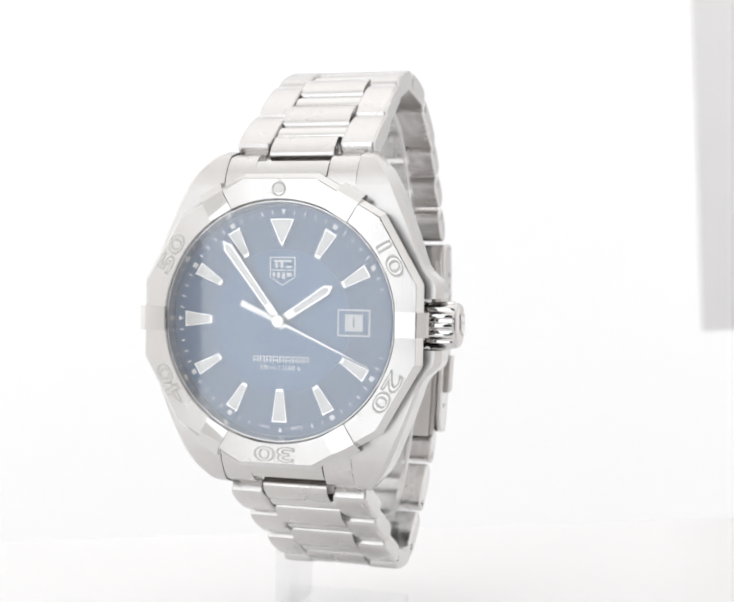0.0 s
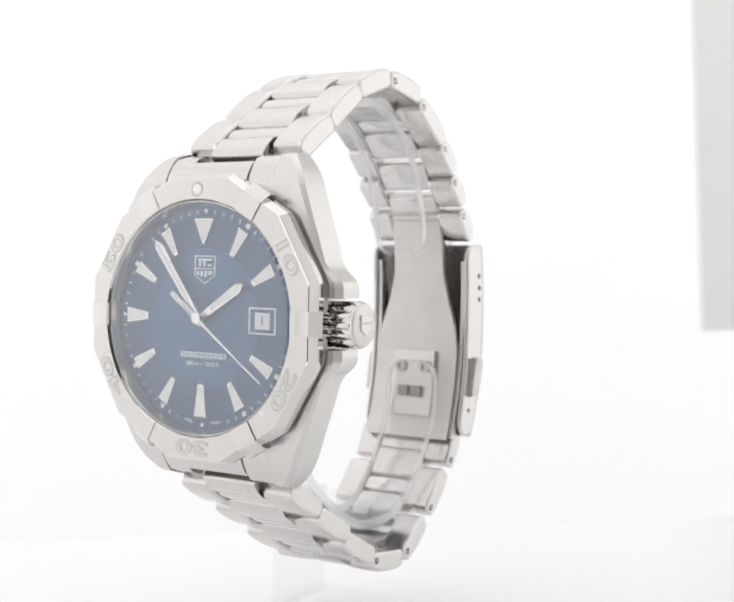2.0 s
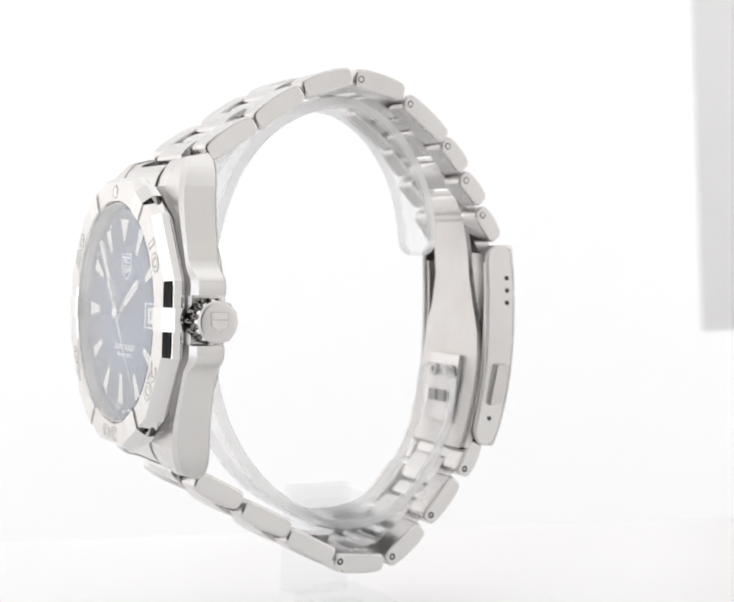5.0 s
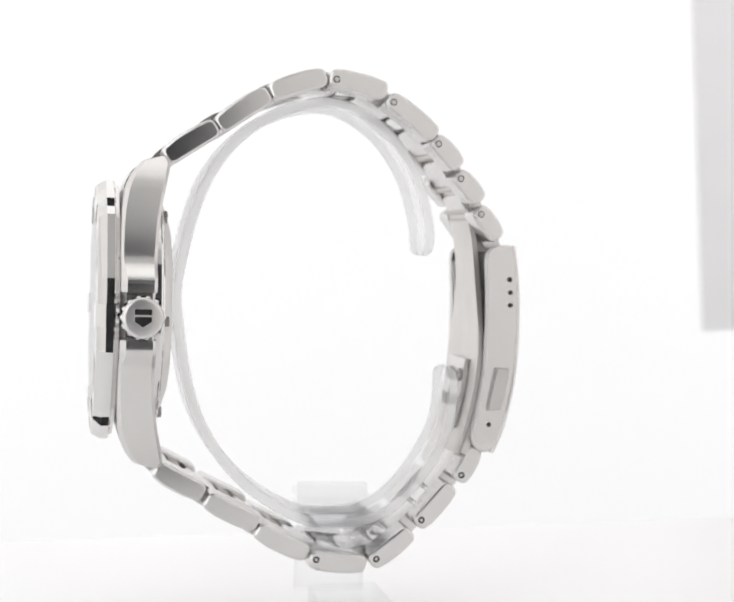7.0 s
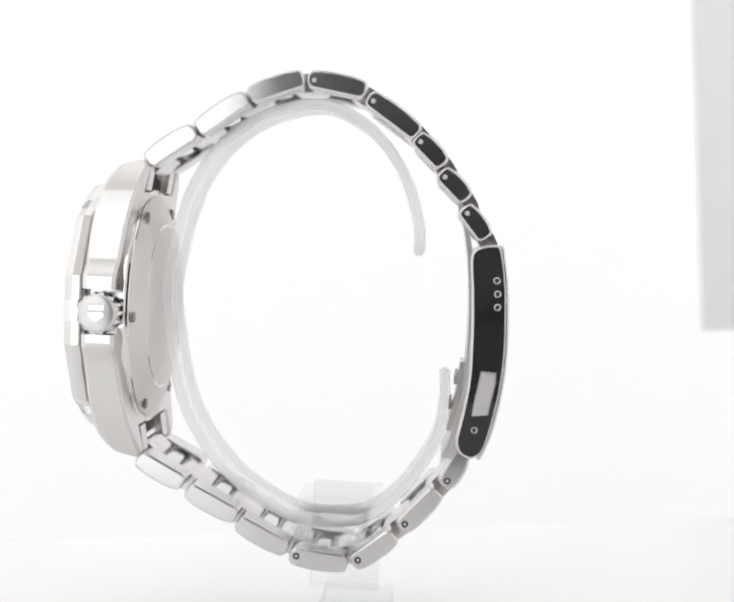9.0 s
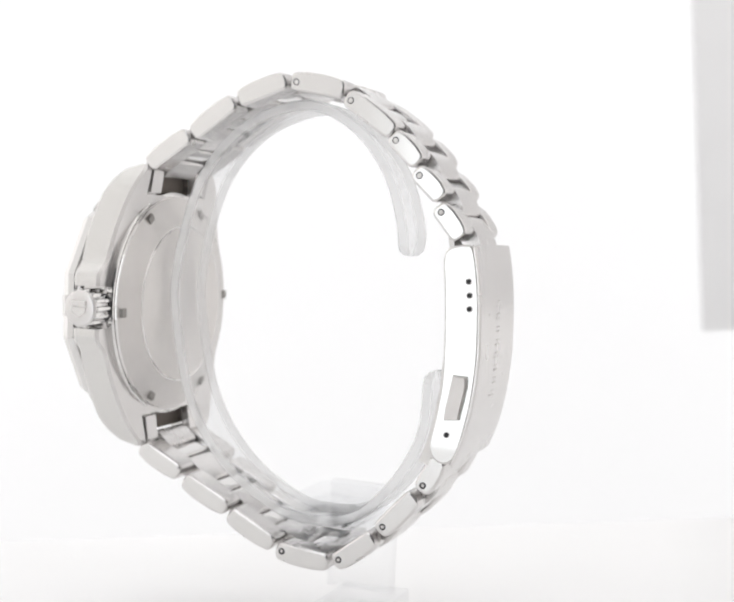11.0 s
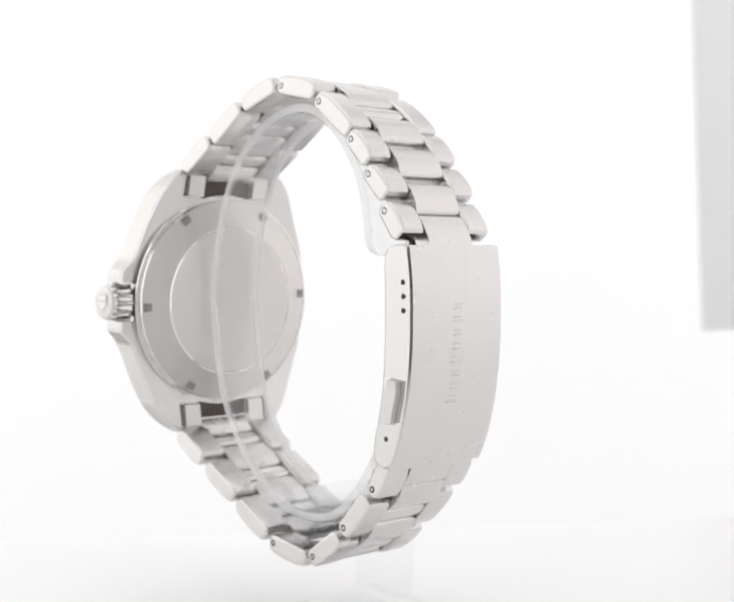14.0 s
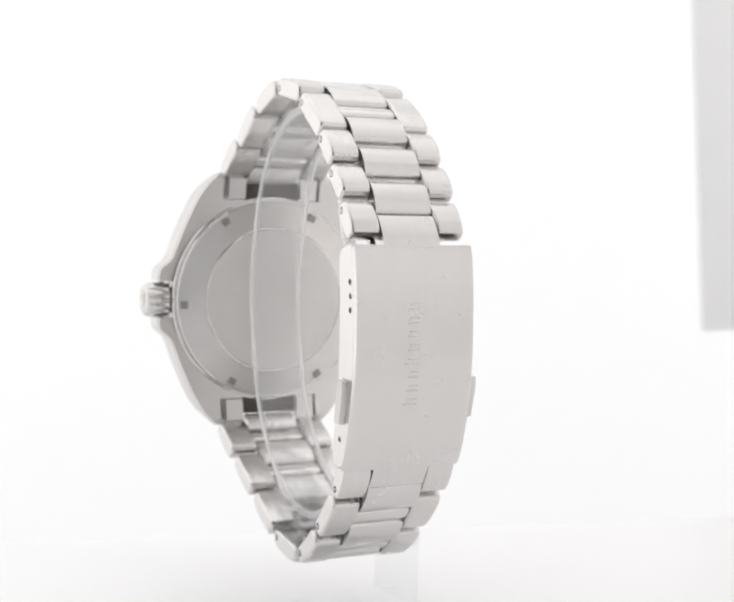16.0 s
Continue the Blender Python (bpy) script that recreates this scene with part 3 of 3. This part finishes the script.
def bracelet():
    for i, (p, q, hw, xc) in enumerate(LINKS):
        m, d, nrm, length = frame_of(p, q)
        short = length < 7
        thick = 3.2
        m = m + nrm * 0.22
        inner = 5.4 - 0.12 * min(i, len(LINKS) - 1 - i, 3)
        for s in (1, -1):
            lo, hi = sorted((xc + s * inner, xc + s * hw))
            bm = link_block(length, thick, 0.3 if not short else 0.25, 1.15, 0.42, (m, d, nrm), lo, hi)
            ob = part("outer_link", bm, BRUSHED, watch, "brushed steel outer bracelet link with polished side" if i == 0 else "", 24)
            ob.data.materials.append(LINK_SIDE)
            for f in ob.data.polygons:
                if abs(f.normal.x) > 0.95:
                    f.material_index = 1
            if s == 1 and 3 <= i <= 11:
                toward = {8: 1, 9: 1, 10: 1, 11: 1}.get(i, -1)
                c = m + d * toward * (length / 2 - 1.25) - nrm * 0.15
                pr = 0.42 if i < 8 else 0.27
                ring = lathe([(pr - 0.02, hi - 0.1), (0.58, hi - 0.1), (0.58, hi + 0.012), (pr - 0.02, hi + 0.012)], 20, "x", closed=True)
                part("pin_hole", moved(ring, Matrix.Translation((0, c.x * K, c.y * K))), SHADOWED, ob)
                pin = lathe([(pr, hi - 0.1), (pr, hi + 0.02), (pr * 0.7, hi + 0.06), (0.01, hi + 0.07)], 20, "x")
                part("pin", moved(pin, Matrix.Translation((0, c.x * K, c.y * K))), BLASTED, ob, "", 40)
        # polished bar through the middle of a long link
        if not short and i not in (8,):
            bar = set_in(link_outline(3.1, 2.1, 0.12, 0.6), m + nrm * 0.25, d, nrm)
            bm = prism(bar, xc + 0.08 - inner, xc - 0.08 + inner)
            part("polished_bar", bm, POLISHED, watch, "polished steel bracelet bar" if i == 0 else "", 40)
    # brushed middle links bridge each joint
    for i in range(len(LINKS) - 1):
        if i == 7:
            continue
        (p, q, hw, xc), (p2, q2, hw2, xc2) = LINKS[i], LINKS[i + 1]
        half = 5.28 - 0.12 * min(i, len(LINKS) - 2 - i, 3)
        m1, d1, n1, l1 = frame_of(p, q)
        m2, d2, n2, l2 = frame_of(p2, q2)
        a = m1 + d1 * (1.8 if l1 > 7 else 0.6)
        b = m2 - d2 * (1.8 if l2 > 7 else 0.6)
        m, d, nrm, length = frame_of(tuple(a), tuple(b))
        bm = prism(set_in(link_outline(length, 2.8, 0.35, 0.95), m + nrm * 0.55, d, nrm), (xc + xc2) / 2 - half, (xc + xc2) / 2 + half)
        bevel(bm, 0.16, 1, 50)
        part("middle_link", bm, BRUSHED, watch, "brushed steel middle bracelet link" if i == 0 else "", 35)
    # first middle links at the case and at the clasp
    for p, q, xc in (((7.0, 23.4), (10.4, 26.6), 0.1), ((7.4, -23.4), (10.8, -26.1), -0.1), ((62.9, 17.6), (66.2, 12.4), -1.05), ((64.0, -19.5), (61.0, -25.6), -1.6)):
        m, d, nrm, length = frame_of(p, q)
        bm = prism(set_in(link_outline(length, 2.7, 0.2, 0.7), m + nrm * 0.4, d, nrm), xc - 4.95, xc + 4.95)
        bevel(bm, 0.16, 1, 50)
        part("middle_link", bm, BRUSHED, watch, "", 35)


bracelet()


def strip(line, thick, x0, x1, corner, edge):
    """A bent strip with broken edges and rounded corners at both its ends."""
    line = [Vector(p) for p in line]
    far = [0.0]
    for p, q in zip(line, line[1:]):
        far.append(far[-1] + (q - p).length)
    total = far[-1]
    stops = [w for w in (0.05, 0.3, 0.8, 1.5, 2.4) if w < corner - 0.1] + [corner]
    stops = stops + [w for w in far if corner + 0.4 < w < total - corner - 0.4] + [total - w for w in stops[::-1]]
    bm, rows = bmesh.new(), []
    for w in stops:
        k = max(i for i in range(len(far) - 1) if far[i] <= w)
        p = line[k].lerp(line[k + 1], (w - far[k]) / (far[k + 1] - far[k]))
        d = (line[min(k + 2, len(line) - 1)] - line[max(k - 1, 0)]).normalized()
        nrm = Vector((-d.y, d.x))
        e = min(w, total - w, corner)
        cut = corner - math.sqrt(corner ** 2 - (corner - e) ** 2)
        a, b, t = x0 + cut, x1 - cut, thick / 2 * min(1.0, 0.45 + e * 0.7)
        g = min(edge, t * 0.8)
        pts = [(a + g, -t), (b - g, -t), (b, -t + g), (b, t - g), (b - g, t), (a + g, t), (a, t - g), (a, -t + g)]
        rows.append([bm.verts.new((x * K, (p.x + nrm.x * h) * K, (p.y + nrm.y * h) * K)) for x, h in pts])
    loft(bm, rows)
    return bm


def inset(points, d):
    """Moves a closed outline inwards by d."""
    out, n = [], len(points)
    area = sum(points[i - 1][0] * points[i][1] - points[i][0] * points[i - 1][1] for i in range(n))
    side = 1 if area > 0 else -1
    for i in range(n):
        t = (Vector(points[(i + 1) % n]) - Vector(points[i - 1])).normalized()
        out.append(tuple(Vector(points[i]) + Vector((-t.y, t.x)) * side * d))
    return out


# folding clasp
def clasp_part():
    xc, hw = -0.88, 10.5
    outer = arc([(68.3, 13.7), (69.3, 8), (69.75, 2), (69.85, -4.5), (69.3, -11), (68.0, -17.5), (66.2, -22.2)])
    root = part("clasp", strip([(y - 0.5, z) for y, z in outer], 1.0, xc - hw - 0.05, xc + hw + 0.05, 0.5, 0.38), BRUSHED, watch, "brushed steel folding clasp cover with engraved plain bars", 30)
    for s in (1, -1):
        lo, hi = sorted((xc + s * (hw - 1.0), xc + s * (hw - 0.02)))
        edge = arc([(67.8, 13.2), (68.85, 8), (69.3, 2), (69.4, -4.5), (68.85, -11), (67.55, -17.5), (66.4, -20.9), (65.0, -22.0), (63.8, -22.0), (62.5, -21.2), (61.9, -19.7),
                    (62.0, -18.0), (62.7, -14.5), (63.5, -8.5), (63.5, -0.5), (63.2, 6), (62.8, 11), (63.4, 12.8), (64.8, 13.5), (66.2, 13.7)], True, 4)
        bm, rows = bmesh.new(), []
        for x, e in ((lo, 0.4), (lo + 0.14, 0.12), (lo + 0.4, 0), (hi - 0.4, 0), (hi - 0.14, 0.12), (hi, 0.4)):
            rows.append([bm.verts.new((x * K, y * K, z * K)) for y, z in inset(edge, e)])
        loft(bm, rows)
        side = part("side_plate", bm, SATIN, root, "polished clasp side plate with adjustment holes", 24)
        side.data.materials.append(POLISHED)
        for f in side.data.polygons:
            if abs(f.normal.x) > 0.95:
                f.material_index = 1
        face = xc + s * hw
        for y, z, r in ((67.3, 7.85, 0.42), (67.55, 5.65, 0.42), (67.64, 3.45, 0.42), (64.85, -17.2, 0.40)):
            x0, x1 = sorted((face - s * 0.3, face + s * 0.012))
            part("hole", moved(lathe([(r, x0), (r, x1)], 20, "x"), Matrix.Translation((0, y * K, z * K))), SHADOWED, side)
            part("hole_rim", moved(lathe([(r, face), (r + 0.16, face), (r + 0.1, face + s * 0.05)], 20, "x", closed=True), Matrix.Translation((0, y * K, z * K))), POLISHED, side)
        well = [(65.45, -7.3), (68.0, -7.4), (68.05, -9.2), (67.0, -14.6), (64.3, -14.9), (64.55, -12.5)]
        x0, x1 = sorted((face - s * 0.4, face + s * 0.014))
        part("pusher_well", prism(well, x0, x1), GROOVE, side)
        x0, x1 = sorted((face - s * 1.0, face + (1.0 if s > 0 else -1.7)))
        push = prism([(65.75, -7.55), (67.8, -7.65), (67.85, -9.2), (66.8, -14.35), (64.55, -14.6), (64.8, -12.5)], x0, x1)
        bevel(push, 0.3, 2)
        pivot = Matrix.Translation((face * K, 66.4 * K, 0))
        moved(push, pivot @ Matrix.Rotation(radians(-5 * s), 4, "Z") @ pivot.inverted())
        part("pusher", push, BLASTED, side, "polished clasp release button", 35)
    # engraved wording shown as plain bars
    z = 4.6
    for w, h in ((1.3, 1.5), (1.2, 1.5), (1.2, 1.5), (1.3, 1.5), (1.3, 1.8), (1.3, 1.4), (1.3, 1.4), (1.4, 1.8)):
        y = lerp(sorted((b, a) for a, b in outer), z - w / 2)
        for e in (0.0, w * 0.6):
            part("engraved_bar", box(xc - 0.7, xc - 0.7 + h * (1.3 if e else 1.1), y - 0.15, y + 0.015, z - e - 0.2, z - e), FAINT, root)
        z -= 2.15
    # folded blades inside: the inner one is waisted, the outer one ends below the last link
    blade = arc([(59.6, 22.8), (61.2, 19), (62.6, 13), (63.4, 5), (63.5, -3), (63.0, -11), (61.6, -18), (60.0, -22.5)])
    wide = [(-22.5, 8.6), (-6, 8.5), (-2, 8.0), (3, 6.4), (8, 5.3), (22.8, 4.9)]
    bm = bmesh.new()
    rows = [[bm.verts.new(((xc + u * lerp(wide, z)) * K, (y + h) * K, z * K)) for u, h in ((-1, -0.45), (1, -0.45), (1, 0.45), (-1, 0.45))] for y, z in blade]
    loft(bm, rows)
    part("blade", bm, BLASTED, root, "matt steel folding blade", 30)
    blade2 = arc([(64.7, -5), (64.0, -12), (62.8, -19), (62.2, -21)])
    part("blade", ribbon(blade2, 0.8, xc - 8.8, xc + 8.8), BLASTED, root, "", 30)
    for x in (-9.0, 9.0):
        part("blade_rail", ribbon([(y + 1.0, z) for y, z in blade if z < 11], 1.2, xc + x - 0.35, xc + x + 0.35), BLASTED, root, "", 30)
    plate = arc([(62.5, -6.5), (61.9, -12), (60.6, -18.5)])
    lock = part("latch_plate", ribbon(plate, 0.8, xc - 4.4, xc + 4.4), SATIN, root, "latch plate with two round studs")
    for x in (-2.6, 2.6):
        bm = lathe([(0.55, -0.5), (1.15, -0.5), (1.15, 0), (0.55, 0)], 24, closed=True)
        part("stud", moved(bm, Matrix.Translation(((xc + x) * K, 61.75 * K, -9.5 * K)) @ Matrix.Rotation(radians(-7), 4, "X")), ENGRAVED, lock)
    # two dark blocks, coloured as shaded openings
    for x in (-2.5, 0.3):
        part("slot", box(xc + x, xc + x + 2.2, 60.4, 60.95, -15.0, -13.0), SLOT_SHADE, lock)
    for z, y in ((18.0, 61.4), (19.2, 60.9)):
        part("blade_rod", moved(lathe([(0.35, -7), (0.35, 7)], 12, "x"), Matrix.Translation((xc * K, (y - 0.1) * K, z * K))), ENGRAVED, root)


clasp_part()

# ---- the clear stand ----
stand = new("display_stand")
tagged(stand, "clear acrylic C-shaped watch display stand on white table", "display stand")
TILT = Matrix.Rotation(radians(LEAN), 4, "X")


def acrylic(name, bm, label=""):
    ob = part(name, moved(bm, TILT), ACRYLIC, stand, label, 40)
    ob.visible_shadow = False
    return ob


def edge_of(ob):
    """Whitens the broken edges of a clear block for the extra light they catch."""
    ob.data.materials.append(RIDGE)
    for f in ob.data.polygons:
        if max(abs(c) for c in f.normal) < 0.96:
            f.material_index = 1


def stand_parts():
    line = arc([(54.0, 11.2), (53.8, 16.6), (50.6, 25.6), (44.1, 33.0), (35.0, 36.2), (23.5, 32.0), (15.4, 22.3), (11.4, 7.0), (11.7, -2.5),
                (15.3, -17.0), (22.8, -27.5), (32.5, -33.8), (40, -35.2), (47.5, -33.8), (53.5, -28.6), (58.4, -20.5), (59.7, -14), (59.5, -8)])
    ring = acrylic("ring", strip(line, 1.9, -5.0, 5.2, 3.6, 0.28), "clear bent acrylic ring with whitened faces and sawn edges")
    ring.data.materials[0] = RING_SHEEN
    ring.data.materials.append(SAWN)
    ring.data.materials.append(RIDGE)
    for f in ring.data.polygons:
        if f.index >= len(ring.data.polygons) - 2:
            f.material_index = 1
        else:
            f.material_index = (0, 2, 1, 2, 0, 2, 1, 2)[f.index % 8]
    for z, t, y0, y1 in ((-32.3, 1.2, 35.0, 47.6), (-34.4, 1.0, 35.2, 47.5), (-36.0, 0.9, 35.6, 47.2)):
        ob = acrylic("sheet", bevel(box(-10.95, 8.6, y0, y1, z - t / 2, z + t / 2), 0.25, 2), "clear acrylic sheet of the arm" if z > -33 else "")
        ob.data.materials[0] = ARM
        edge_of(ob)
    trough = arc([(35.3, -34.6), (36.6, -37.4), (38.8, -38.9), (41.5, -39.4), (44.2, -38.9), (46.3, -37.4), (47.5, -34.6)])
    ob = acrylic("trough", bevel(ribbon(trough, 1.2, -10.95, 8.6), 0.25, 2, 50), "curved clear acrylic trough")
    ob.data.materials[0] = ARM
    post = acrylic("post", bevel(box(-13.6, -11.0, 36.6, 49.2, -51.2, -31.5), 1.1, 3))
    post.data.materials[0] = SHEET
    edge_of(post)
    foot = box(-13.6, 6.5, 37.5, 50.0, 0.05, 3.0)
    ob = part("foot", bevel(foot, 1.1, 3), SHEET, stand)
    edge_of(ob)
    ob.location.z = FLOOR - CENTRE.z
    ob.visible_shadow = False


stand_parts()


# ---- what moves ----
def motions():
    times = [0.5 * i for i in range(33)]
    walk(watch, [(t, watch_pose(t)) for t in times])
    walk(stand, [(t, stand_pose(t)) for t in times])
    walk(second_hand, [(t, HEAD @ pose(0, 0, 0, 0, 114.5 + 6.0 * t, 0)) for t in times])


motions()
